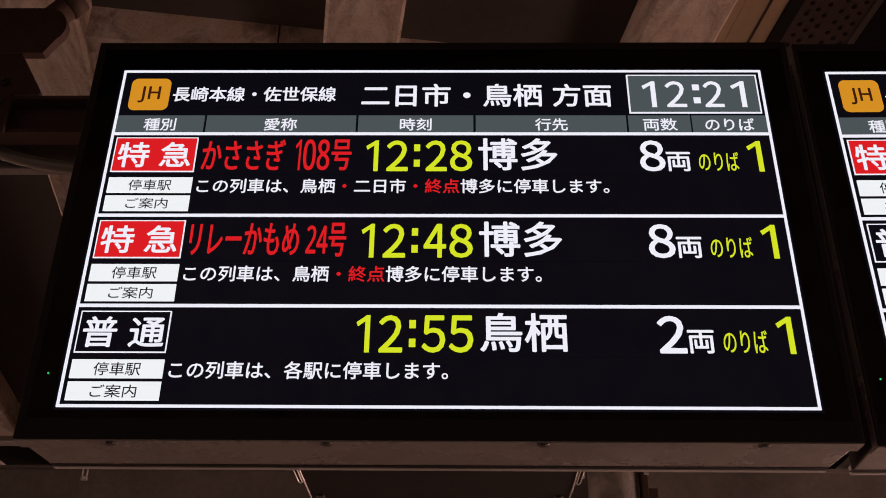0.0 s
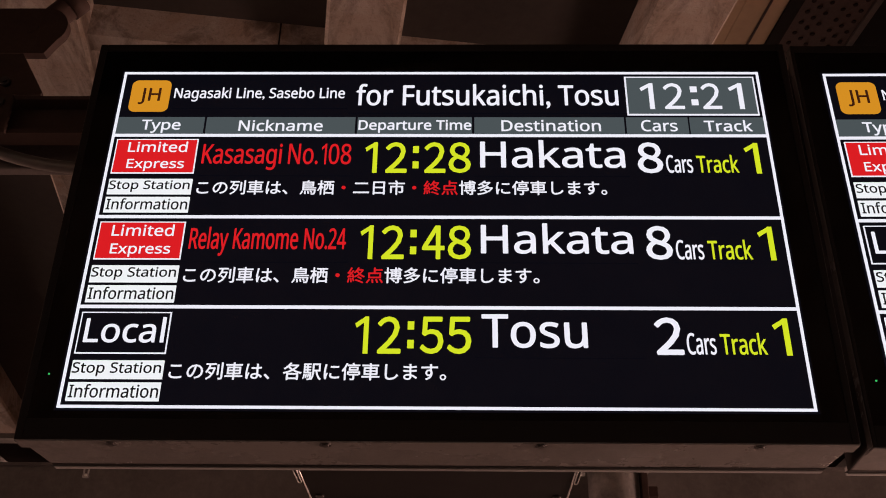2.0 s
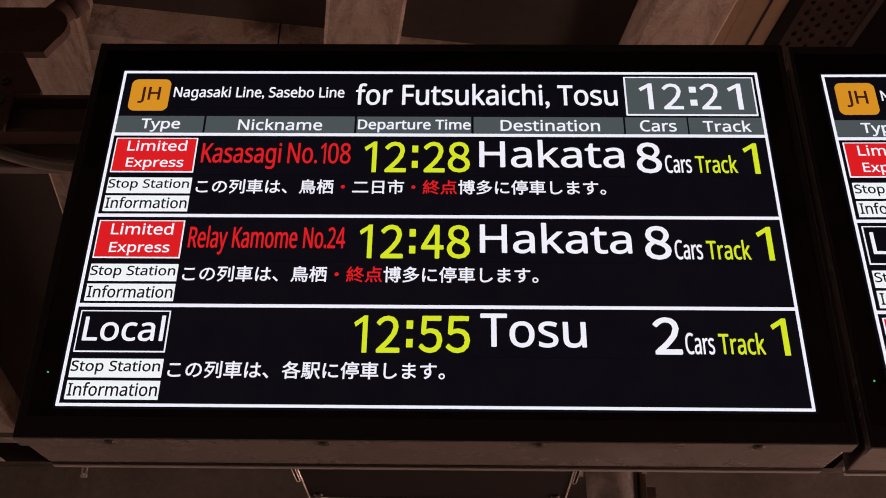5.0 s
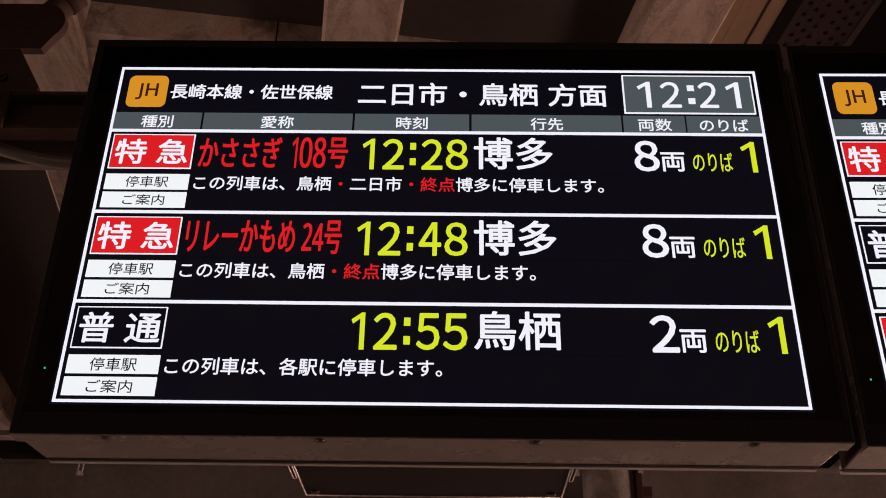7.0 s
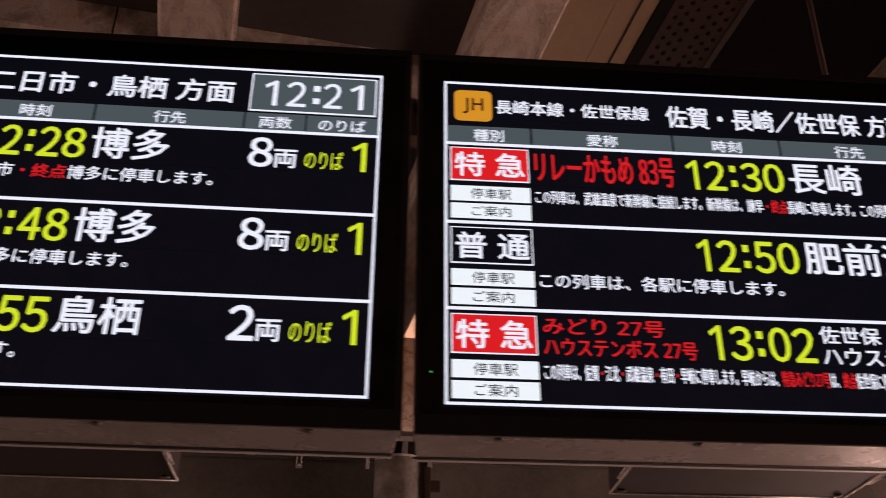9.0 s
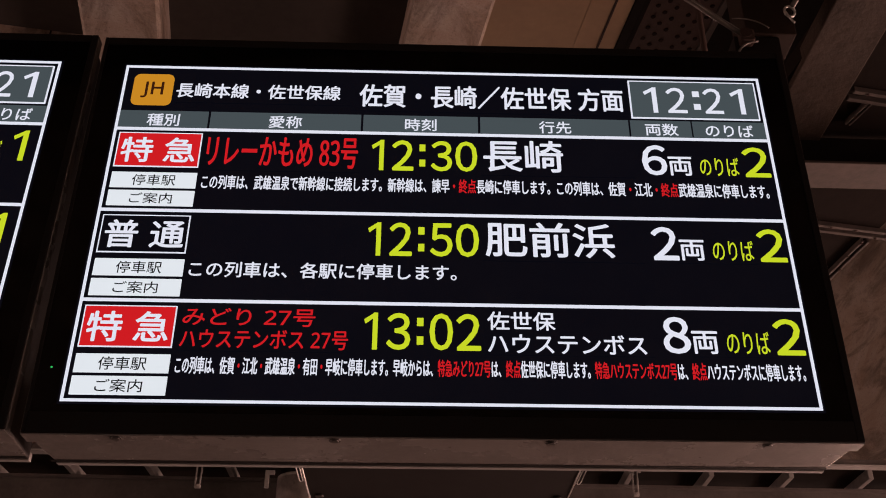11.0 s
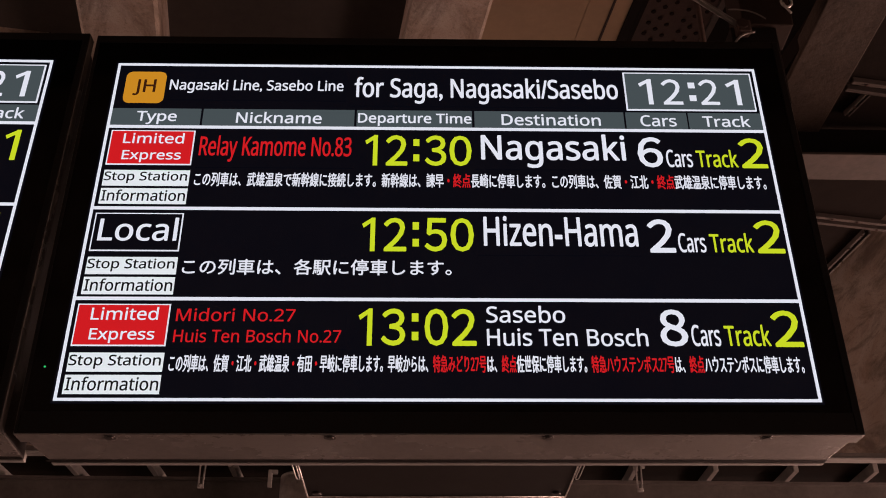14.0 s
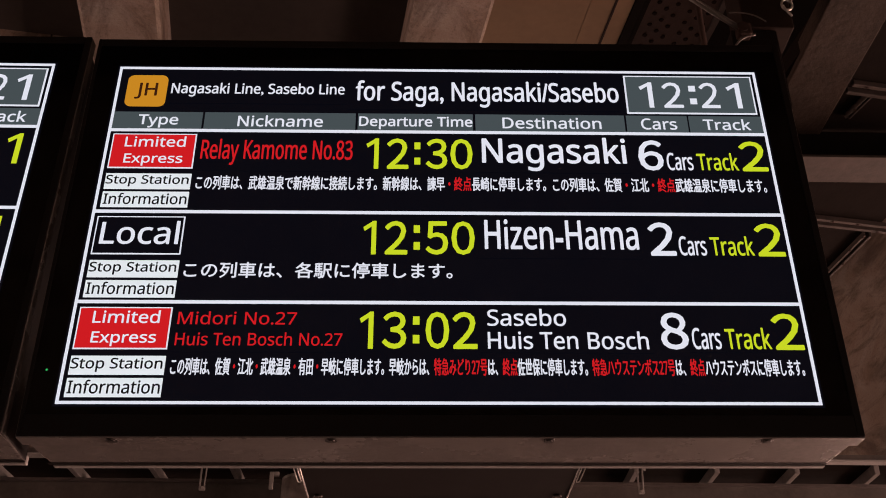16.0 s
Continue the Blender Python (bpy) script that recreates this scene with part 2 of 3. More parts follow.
def lettering(text, colors, u0, u1, v0, v1, parent, y=0.0, back=False, heavy=0.018, spans=()):
    """Built-in font, its ink stretched to the field u0..u1, v0..v1 (v downwards); spans colour stretches of it by slot."""
    if text == "１":
        return figure_one(colors[0], u0, u1, v0, v1, parent, y, back)
    data = bpy.data.curves.new("lettering", "FONT")
    data.body, data.resolution_u = text.translate(SANS), 3
    ob = bpy.data.objects.new("lettering", data)
    for c in colors:
        data.materials.append(c)
    for first, last in spans:
        for i in range(first, last):
            data.body_format[i].material_index = 1
    scene.collection.objects.link(ob)
    mesh = bpy.data.meshes.new_from_object(ob.evaluated_get(bpy.context.evaluated_depsgraph_get()))
    bpy.data.objects.remove(ob)
    bpy.data.curves.remove(data)
    n = len(mesh.vertices)
    co = np.empty(n * 3)
    mesh.vertices.foreach_get("co", co)
    co = co.reshape(-1, 3)
    lo, hi = co.min(0), co.max(0)
    d = heavy * (v1 - v0)  # strokes grow by this much on each side
    x = u0 + d + (co[:, 0] - lo[0]) * (u1 - u0 - 2 * d) / (hi[0] - lo[0])
    z = -v1 + d + (co[:, 1] - lo[1]) * (v1 - v0 - 2 * d) / (hi[1] - lo[1])
    out = np.stack([x, np.full(n, y), z], 1)
    mesh.vertices.foreach_set("co", out.ravel())
    bm = bmesh.new()
    ways = [(0.0, 0.0)] if heavy < 0.002 else [(0.0, 0.0), (1.0, 0.0), (-1.0, 0.0), (0.0, 1.0), (0.0, -1.0), (0.7, 0.7), (-0.7, 0.7), (0.7, -0.7), (-0.7, -0.7)]
    for k, (a, c) in enumerate(ways):
        first = len(bm.verts)
        bm.from_mesh(mesh)
        bm.verts.ensure_lookup_table()
        bmesh.ops.translate(bm, vec=(a * d, -0.00001 * k, c * d), verts=bm.verts[first:])
    if back:
        bmesh.ops.rotate(bm, cent=(0, 0, 0), matrix=Matrix.Rotation(math.pi, 3, "X"), verts=bm.verts)
    bm.to_mesh(mesh)
    bm.free()
    mesh.name = "lettering"
    ob = new("lettering", mesh)
    ob.parent = parent
    return ob


def figure_one(color, u0, u1, v0, v1, parent, y, back):
    """A flagged one without a foot."""
    bm = bmesh.new()
    for shape in (((0.0, 0.81), (0.12, 0.69), (0.64, 0.835), (0.70, 0.985)), ((0.64, 0.0), (1.0, 0.0), (1.0, 1.0), (0.72, 1.0), (0.64, 0.97))):
        bm.faces.new([bm.verts.new((u0 + a * (u1 - u0), y, -v1 + b * (v1 - v0))) for a, b in shape])
    if back:
        bmesh.ops.rotate(bm, cent=(0, 0, 0), matrix=Matrix.Rotation(math.pi, 3, "X"), verts=bm.verts)
    return part("digit", bm, color, parent)


# wide digit forms have the flagged one that the boards show
WIDE = str.maketrans("0123456789:", "０１２３４５６７８９：")
CLOCK_SLOTS = ((0.0, 0.21), (0.225, 0.414), (0.48, 0.545), (0.58, 0.76), (0.79, 1.0))
TIME_SLOTS = ((0.0, 0.2), (0.2, 0.403), (0.457, 0.513), (0.564, 0.764), (0.792, 1.0))


def digits(text, color, u0, u1, v0, v1, parent, y, heavy, slots=TIME_SLOTS):
    """A time, digit by digit, each stretched to its slot."""
    for ch, (a, b) in zip(text, slots):
        if ch == ":":
            low, high = u0 + a * (u1 - u0), u0 + b * (u1 - u0)
            for f in (0.13, 0.63):
                boxes("colon_dot", [(low, high, y - 0.0002, y, -v0 - (f + 0.225) * (v1 - v0), -v0 - f * (v1 - v0))], color, parent)
            continue
        if ch == "1":
            a, b = (a + 0.048, b - 0.03) if a > 0.5 else (a + 0.008, b - 0.075)
        ob = lettering(ch.translate(WIDE), (color,), u0 + a * (u1 - u0), u0 + b * (u1 - u0), v0, v1, parent, y, heavy=heavy)
        ob.name = "digit"


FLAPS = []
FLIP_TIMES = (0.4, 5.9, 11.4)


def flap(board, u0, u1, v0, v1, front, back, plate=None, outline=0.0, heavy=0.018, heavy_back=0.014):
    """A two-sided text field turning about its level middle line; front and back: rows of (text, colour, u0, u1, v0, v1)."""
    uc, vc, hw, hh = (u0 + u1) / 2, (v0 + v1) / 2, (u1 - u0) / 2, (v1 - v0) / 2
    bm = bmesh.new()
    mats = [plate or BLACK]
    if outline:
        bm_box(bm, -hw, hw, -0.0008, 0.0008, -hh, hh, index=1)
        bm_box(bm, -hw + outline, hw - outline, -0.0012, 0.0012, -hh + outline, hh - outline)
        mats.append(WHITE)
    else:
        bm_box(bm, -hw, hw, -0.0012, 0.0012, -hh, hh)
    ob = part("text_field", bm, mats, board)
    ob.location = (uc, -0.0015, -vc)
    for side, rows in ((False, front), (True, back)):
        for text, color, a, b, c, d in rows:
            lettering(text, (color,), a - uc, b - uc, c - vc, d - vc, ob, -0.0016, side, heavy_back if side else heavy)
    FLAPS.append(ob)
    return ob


# ---- departure board ----
W, H, TOP, PITCH = 1.2, 0.675, 2.9, 1.3252
ROW_TOPS = (0.1556, 0.3316, 0.5066)


def board_body(name, label, left=-0.057, right=1.257):
    board = new(name)
    tagged(board, label, "departure board", "departure boards")
    # front frame with its opening
    bm = bmesh.new()
    bm_box(bm, left, -0.044, -0.0022, 0.022, -0.7265, 0.0682, 0.0012)
    bm_box(bm, 1.245, right, -0.0022, 0.022, -0.7265, 0.0682, 0.0012)
    bm_box(bm, -0.044, 1.245, -0.0022, 0.022, -0.7265, -0.692, 0.0012)
    bm_box(bm, -0.044, 1.245, -0.0022, 0.022, 0.052, 0.0682, 0.0015)
    part("front_frame", bm, FRAME, board, "matt black front frame")
    # deep casing with a turned rear lip
    bm = bmesh.new()
    bm_box(bm, left + 0.010, right - 0.010, 0.022, 0.148, -0.7225, 0.040, 0.003)
    for v in bm.verts:  # the sides draw in towards the back
        if v.co.y < 0.08:
            v.co.x += 0.009 if v.co.x > 0.5 else -0.009
    bm.normal_update()
    # sides get the frame's black, which also holds the shade between the boards
    for f in bm.faces:
        f.material_index = 1 if abs(f.normal.x) > 0.6 else 0
    part("casing", bm, [HOUSING, FRAME], board, "dark grey-brown steel casing with black sides")
    boxes("rear_lip", [(left + 0.011, right - 0.011, 0.1482, 0.160, -0.7245, -0.710)], STRIP, board, "bent steel lip", 0.001)
    # thin strips added to show the rim of light along the board's sides
    for u in (left - 0.0012, right + 0.0002):
        boxes("edge_glint", [(u, u + 0.0010, 0.001, 0.020, -0.7262, 0.066)], HOUSING, board, "thin added strip for the light caught by the casing edge")
    boxes("drip_slot", [(-0.045, 1.246, 0.136, 0.146, -0.7232, -0.7226)], FRAME, board, "narrow dark slot")
    boxes("bottom_rail", [(left, right, 0.0, 0.034, -0.7288, -0.7267)], HOUSING, board, "thin painted rail")
    # front glass and lit panel
    boxes("front_glass", [(-0.0438, 1.2448, 0.0, 0.012, -0.6918, 0.0518)], GLASS, board, "black front glass")
    boxes("screen", [(-0.004, W + 0.004, -0.0012, -0.0002, -H - 0.004, 0.004)], BLACK, board, "black lit display panel")
    # screws under the front rail
    for u in (0.092, 0.429, 0.766, 1.107):
        bm = bmesh.new()
        bm_rod(bm, (u, 0.012, -0.7315), (u, 0.012, -0.7285), 0.0065, 0.0075, 6)
        bm_rod(bm, (u, 0.012, -0.7300), (u, 0.012, -0.7285), 0.0095, seg=16)
        part("screw", bm, SCREW, board)
    bm = bmesh.new()
    bm_rod(bm, (-0.0235, -0.0008, -0.617), (-0.0235, 0.001, -0.617), 0.0017, seg=10)
    part("power_light", bm, GREEN, board, "tiny green power light")
    # control box on the back, with folded side flanges
    bm = bmesh.new()
    bm_box(bm, 0.361, 0.840, 0.1602, 0.374, -0.712, -0.12, 0.002)
    part("control_box", bm, FRAME, board, "black control box on the back")
    for n, u in enumerate((0.361, 0.840)):  # bright tubes draw the highlights along the box edges
        bm = bmesh.new()
        bm_tube(bm, [(u, 0.162, -0.7125), (u, 0.374, -0.7125)], 0.0016, 6)
        part("edge_strip", bm, BARE_GLINT, board, "thin bright tube for the highlight on the box edge")
        out = -1 if n == 0 else 1
        boxes("flange", [(u + out * 0.0065 - 0.003, u + out * 0.0065 + 0.003, 0.1604, 0.268, -0.713, -0.16)], FRAME, board, "black folded side flange")
        bm = bmesh.new()
        bm_tube(bm, [(u + out * 0.0035, 0.1604, -0.7135), (u + out * 0.0035, 0.262, -0.7135), (u + out * 0.005, 0.268, -0.7135), (u + out * 0.008, 0.268, -0.7135),
                     (u + out * 0.0095, 0.262, -0.7135), (u + out * 0.0095, 0.1604, -0.7135)], 0.0011, 6)
        part("flange_rim", bm, BARE_GLINT, board, "thin bright tube for the highlight on the flange rim")
    bm = bmesh.new()
    bm_tube(bm, [(0.361, 0.3745, -0.7125), (0.840, 0.3745, -0.7125)], 0.0018, 6)
    part("edge_strip", bm, BARE_GLINT, board, "thin bright tube for the highlight on the box edge")
    for u in (0.38, 0.82):
        bm = bmesh.new()
        bm_rod(bm, (u, 0.352, -0.716), (u, 0.352, -0.712), 0.008, seg=8)
        part("screw", bm, SCREW, board)
    # lines of the display
    t = 0.0048
    y0, y1 = -0.0024, -0.001
    boxes("border_line", [(0, W, y0, y1, -t, 0), (0, W, y0, y1, -H, -H + t), (0, t, y0, y1, -H + t, -t), (W - t, W, y0, y1, -H + t, -t)], WHITE, board)
    for v in (0.1440, 0.3183, 0.4935):
        boxes("row_line", [(t, W - t, y0, y1, -v - 0.0058, -v)], WHITE, board)
    # line badge
    bm = bmesh.new()
    r, out = 0.012, []
    for cx, cz, a0 in ((0.0815, -0.0322, 0), (0.0315, -0.0322, 90), (0.0315, -0.0810, 180), (0.0815, -0.0810, 270)):
        out += [(cx + r * math.cos(radians(a0 + k * 15)), cz + r * math.sin(radians(a0 + k * 15))) for k in range(7)]
    bm_prism(bm, out, y0, y1)
    badge = part("line_badge", bm, ORANGE, board, "orange rounded square line badge")
    lettering("JH", (BROWN,), 0.0360, 0.0765, 0.0385, 0.0765, badge, -0.0028, heavy=0.018)
    # clock
    bm = bmesh.new()
    bm_box(bm, 0.9473, 1.1899, y0, y1, -0.1010, -0.0114, index=1)
    bm_box(bm, 0.9503, 1.1869, -0.003, y1, -0.0980, -0.0144)
    clock = part("clock_field", bm, [GREY, WHITE], board, "grey clock field with white outline")
    digits("12:21", WHITE, 0.9723, 1.1707, 0.0275, 0.0878, clock, -0.0034, 0.012, CLOCK_SLOTS)
    # column heads
    heads = (
        (0.0055, 0.1661, "種別", 0.0562, 0.1151, "Type", 0.0510, 0.1236, 0.0040),
        (0.1705, 0.4455, "愛称", 0.2776, 0.3379, "Nickname", 0.2313, 0.3864, 0),
        (0.4498, 0.6605, "時刻", 0.5263, 0.5843, "Departure Time", 0.4522, 0.6595, 0.0040),
        (0.6650, 0.9398, "行先", 0.7731, 0.8326, "Destination", 0.7144, 0.8964, 0),
        (0.9436, 1.0564, "両数", 0.9701, 1.0316, "Cars", 0.9698, 1.0362, 0),
        (1.0596, 1.1945, "のりば", 1.0824, 1.1715, "Track", 1.0849, 1.1725, 0),
    )
    for a, b, jp, j0, j1, en, e0, e1, tail in heads:
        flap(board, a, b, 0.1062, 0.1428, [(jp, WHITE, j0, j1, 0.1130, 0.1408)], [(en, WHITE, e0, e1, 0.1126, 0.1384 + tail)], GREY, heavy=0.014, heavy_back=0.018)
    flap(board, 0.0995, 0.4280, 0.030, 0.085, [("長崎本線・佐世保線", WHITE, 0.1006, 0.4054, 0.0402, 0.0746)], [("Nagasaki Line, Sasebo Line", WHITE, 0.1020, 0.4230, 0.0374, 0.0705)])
    return board


def board_row(board, n, express, jp_name, en_name, time, jp_dest, en_dest, cars, track, message, end, spans=()):
    """One train: names and destinations are rows of (text, u1), one or two of them."""
    v = ROW_TOPS[n]
    if express:
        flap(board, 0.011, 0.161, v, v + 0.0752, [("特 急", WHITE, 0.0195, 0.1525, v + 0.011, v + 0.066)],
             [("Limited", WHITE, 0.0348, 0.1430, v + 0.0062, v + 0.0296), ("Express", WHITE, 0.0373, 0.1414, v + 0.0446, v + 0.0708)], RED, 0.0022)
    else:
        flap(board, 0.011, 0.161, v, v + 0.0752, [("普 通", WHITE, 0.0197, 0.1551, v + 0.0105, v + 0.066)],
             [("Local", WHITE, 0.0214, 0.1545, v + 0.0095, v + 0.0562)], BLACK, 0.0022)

    def lines(rows, color, u0, one, two):
        if len(rows[0]) == 3:
            return [(t, color, a, b, v + one[0], v + (one[1] if deep else one[1] - 0.0125)) for t, a, b, deep in rows[0][2]]
        if len(rows) == 1:
            return [(rows[0][0], color, u0, rows[0][1], v + one[0], v + one[1])]
        return [(r[0], color, u0, r[1], v + a, v + b) for r, (a, b) in zip(rows, two)]

    if jp_name:
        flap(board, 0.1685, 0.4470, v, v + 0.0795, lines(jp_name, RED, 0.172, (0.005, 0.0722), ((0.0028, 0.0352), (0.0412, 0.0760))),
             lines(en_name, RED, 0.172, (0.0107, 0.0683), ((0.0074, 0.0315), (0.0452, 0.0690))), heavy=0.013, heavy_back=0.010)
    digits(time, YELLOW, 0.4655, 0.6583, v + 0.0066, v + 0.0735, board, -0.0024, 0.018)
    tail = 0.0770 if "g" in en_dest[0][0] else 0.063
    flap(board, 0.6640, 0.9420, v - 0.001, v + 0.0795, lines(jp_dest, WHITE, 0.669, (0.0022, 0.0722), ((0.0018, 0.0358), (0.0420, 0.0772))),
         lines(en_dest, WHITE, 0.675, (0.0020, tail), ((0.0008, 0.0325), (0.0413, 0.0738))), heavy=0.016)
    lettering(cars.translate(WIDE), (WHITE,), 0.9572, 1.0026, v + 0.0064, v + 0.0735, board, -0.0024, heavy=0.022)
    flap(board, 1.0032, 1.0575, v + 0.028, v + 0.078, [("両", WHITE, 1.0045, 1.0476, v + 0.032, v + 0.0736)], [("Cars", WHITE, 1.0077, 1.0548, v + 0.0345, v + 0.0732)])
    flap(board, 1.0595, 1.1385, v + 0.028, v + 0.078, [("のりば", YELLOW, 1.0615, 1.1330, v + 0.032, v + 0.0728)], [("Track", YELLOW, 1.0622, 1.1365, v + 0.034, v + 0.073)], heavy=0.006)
    a, b = (1.1498, 1.1762) if track == "1" else (1.1420, 1.1900)
    lettering(track.translate(WIDE), (YELLOW,), a, b, v + 0.0075, v + 0.0737, board, -0.0024, heavy=0.02)
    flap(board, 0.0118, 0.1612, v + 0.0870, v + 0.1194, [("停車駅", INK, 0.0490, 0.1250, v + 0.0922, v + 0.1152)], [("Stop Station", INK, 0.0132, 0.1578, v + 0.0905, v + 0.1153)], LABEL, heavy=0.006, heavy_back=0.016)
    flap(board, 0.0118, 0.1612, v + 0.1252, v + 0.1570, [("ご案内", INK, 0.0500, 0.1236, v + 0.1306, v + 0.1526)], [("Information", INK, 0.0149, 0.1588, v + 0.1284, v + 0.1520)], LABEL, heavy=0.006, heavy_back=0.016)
    lettering(message, (WHITE, RED), 0.1705, end, v + 0.0895, v + 0.1200, board, -0.0024, heavy=0.014, spans=spans)


def red_spans(message, words):
    """Where the red words and the red dots stand in a message."""
    out = []
    for w in words:
        i = message.find(w)
        while i >= 0:
            out.append((i, i + len(w)))
            i = message.find(w, i + 1)
    return out


EACH = "この列車は、各駅に停車します。"
A1 = "この列車は、鳥栖・二日市・終点博多に停車します。"
A2 = "この列車は、鳥栖・終点博多に停車します。"
B1 = "この列車は、武雄温泉で新幹線に接続します。新幹線は、諫早・終点長崎に停車します。この列車は、佐賀・江北・終点武雄温泉に停車します。"
B3 = "この列車は、佐賀・江北・武雄温泉・有田・早岐に停車します。早岐からは、特急みどり27号は、終点佐世保に停車します。特急ハウステンボス27号は、終点ハウステンボスに停車します。"

board_a = board_body("departure_board", "lit black train departure board for track one, hung on steel brackets")
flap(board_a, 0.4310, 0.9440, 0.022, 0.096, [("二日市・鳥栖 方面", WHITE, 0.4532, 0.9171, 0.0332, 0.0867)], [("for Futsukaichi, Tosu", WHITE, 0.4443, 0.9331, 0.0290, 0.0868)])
board_row(board_a, 0, True, [("", 0, (("かささぎ", 0.172, 0.3215, True), ("１", 0.3400, 0.3500, True), ("08", 0.3545, 0.4020, True), ("号", 0.4050, 0.4415, True)))],
          [("", 0, (("Kasasagi", 0.172, 0.3165, True), ("No.", 0.3285, 0.3825, False), ("１", 0.3880, 0.3975, False), ("08", 0.4015, 0.4425, False)))], "12:28", [("博多", 0.8110)], [("Hakata", 0.9350)], "8", "1", A1, 0.8987, red_spans(A1, ("・", "終点")))
board_row(board_a, 1, True, [("リレーかもめ 24号", 0.4415)], [("Relay Kamome No.24", 0.4430)], "12:48", [("博多", 0.8110)], [("Hakata", 0.9352)], "8", "1", A2, 0.7733, red_spans(A2, ("・", "終点")))
board_row(board_a, 2, False, None, None, "12:55", [("鳥栖", 0.8111)], [("Tosu", 0.8478)], "2", "1", EACH, 0.6177)
board_a.matrix_basis = pose(0, 0, TOP)

board_b = board_body("departure_board", "lit black train departure board for track two, beside its twin", -0.050)
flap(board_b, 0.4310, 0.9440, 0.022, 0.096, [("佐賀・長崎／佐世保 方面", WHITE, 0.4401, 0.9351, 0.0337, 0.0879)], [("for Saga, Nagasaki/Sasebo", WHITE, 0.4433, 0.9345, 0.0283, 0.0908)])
board_row(board_b, 0, True, [("リレーかもめ 83号", 0.4430)], [("Relay Kamome No.83", 0.4431)], "12:30", [("長崎", 0.8140)], [("Nagasaki", 0.9359)], "6", "2", B1, 1.1796, red_spans(B1, ("・", "終点")))
board_row(board_b, 1, False, None, None, "12:50", [("肥前浜", 0.8922)], [("Hizen-Hama", 0.9393)], "2", "2", EACH, 0.6195)
board_row(board_b, 2, True, [("みどり 27号", 0.3876), ("ハウステンボス 27号", 0.4425)], [("Midori No.27", 0.3646), ("Huis Ten Bosch No.27", 0.4400)], "13:02",
          [("佐世保", 0.7813), ("ハウステンボス", 0.9289)], [("Sasebo", 0.8043), ("Huis Ten Bosch", 0.9362)], "8", "2", B3, 1.1824,
          red_spans(B3, ("・", "終点", "特急みどり27号", "特急ハウステンボス27号")))
board_b.matrix_basis = pose(PITCH + 0.6, 0.0082, TOP - 0.3335, 0.35, -0.60, 0.31) @ pose(-0.6, 0, 0.3375)


# ---- place: platform under a concrete viaduct ----
def structure(name, items, material, label, bevel=0.0):
    return tagged(boxes(name, items, material, None, label, bevel), kind="structure")


structure("floor", [(-12, 14, -8, 16, -0.3, 0)], FLOOR, "grey platform paving")
structure("wall_west", [(-12.3, -12, -8, 16, -0.3, 11)], CONCRETE, "bare concrete wall")
structure("wall_east", [(14, 14.3, -8, 16, -0.3, 11)], CONCRETE, "bare concrete wall")
structure("wall_north", [(-12.3, 14.3, 16, 16.3, -0.3, 11)], CONCRETE, "bare concrete wall")
structure("wall_south", [(-12.3, 14.3, -8.3, -8, -0.3, 0.4), (-12.3, 14.3, -8.3, -8, 4.0, 11)], CONCRETE, "concrete parapet and upper wall of the open track side")
structure("ceiling", [(-12.3, 14.3, -8.3, 16.3, 11.0, 11.3)], PANEL, "flat ceiling of the high bay")
TURN = 8.9  # the viaduct runs slightly askew to the boards
low = structure("ceiling_low", [(-11, 0, -5.5, 13.5, 0, 0.2)], SLAB, "deck slab between the concrete beams, shade in its colour")
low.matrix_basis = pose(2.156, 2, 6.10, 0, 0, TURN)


def concrete_beam(x, wide, z, length, label):
    """A downstand beam with chamfered lower edges, x being its middle at y = 2."""
    bm = bmesh.new()
    h, c = wide / 2, 0.021
    bm_prism(bm, [(-h + c, 0), (h - c, 0), (h, c), (h, 0.33), (-h, 0.33), (-h, c)], -4.0, length - 4.0)
    bm.normal_update()
    for f in bm.faces:  # chamfers take a paler concrete, the light they catch put into colour
        if 0.3 < abs(f.normal.x) < 0.9:
            f.material_index = 1
    ob = part("concrete_beam", bm, [CONCRETE, LIT_CHAMFER])
    ob.matrix_basis = pose(x, 2, z, 0, 0, TURN)
    return tagged(ob, label, "beam", "concrete beams", "structure")


for x, wide in ((-3.62, 0.47), (-1.70, 0.50), (0.245, 0.46), (2.156, 0.45)):
    concrete_beam(x, wide, 5.80, 14.0, "stained concrete ceiling beam with chamfered edges")

# cross beam between the ceiling beams
bm = bmesh.new()
bm_prism(bm, [(-9, 0), (1.8, 0), (1.8, 0.25), (-9, 0.25)], 1.55, 1.70)
cross = part("cross_beam", bm, CONCRETE, None, "concrete cross beam between the ceiling beams")
cross.matrix_basis = pose(0.245, 2, 5.855, 0, 0, TURN)
tagged(cross, category="beam", kind="structure")
joint = structure("trim_joint", [(-0.519, -0.509, 1.546, 1.5495, 0.0, 0.245)], NEAR_BLACK, "thin dark joint in the cross beam")
joint.matrix_basis = pose(0.245, 2, 5.855, 0, 0, TURN)


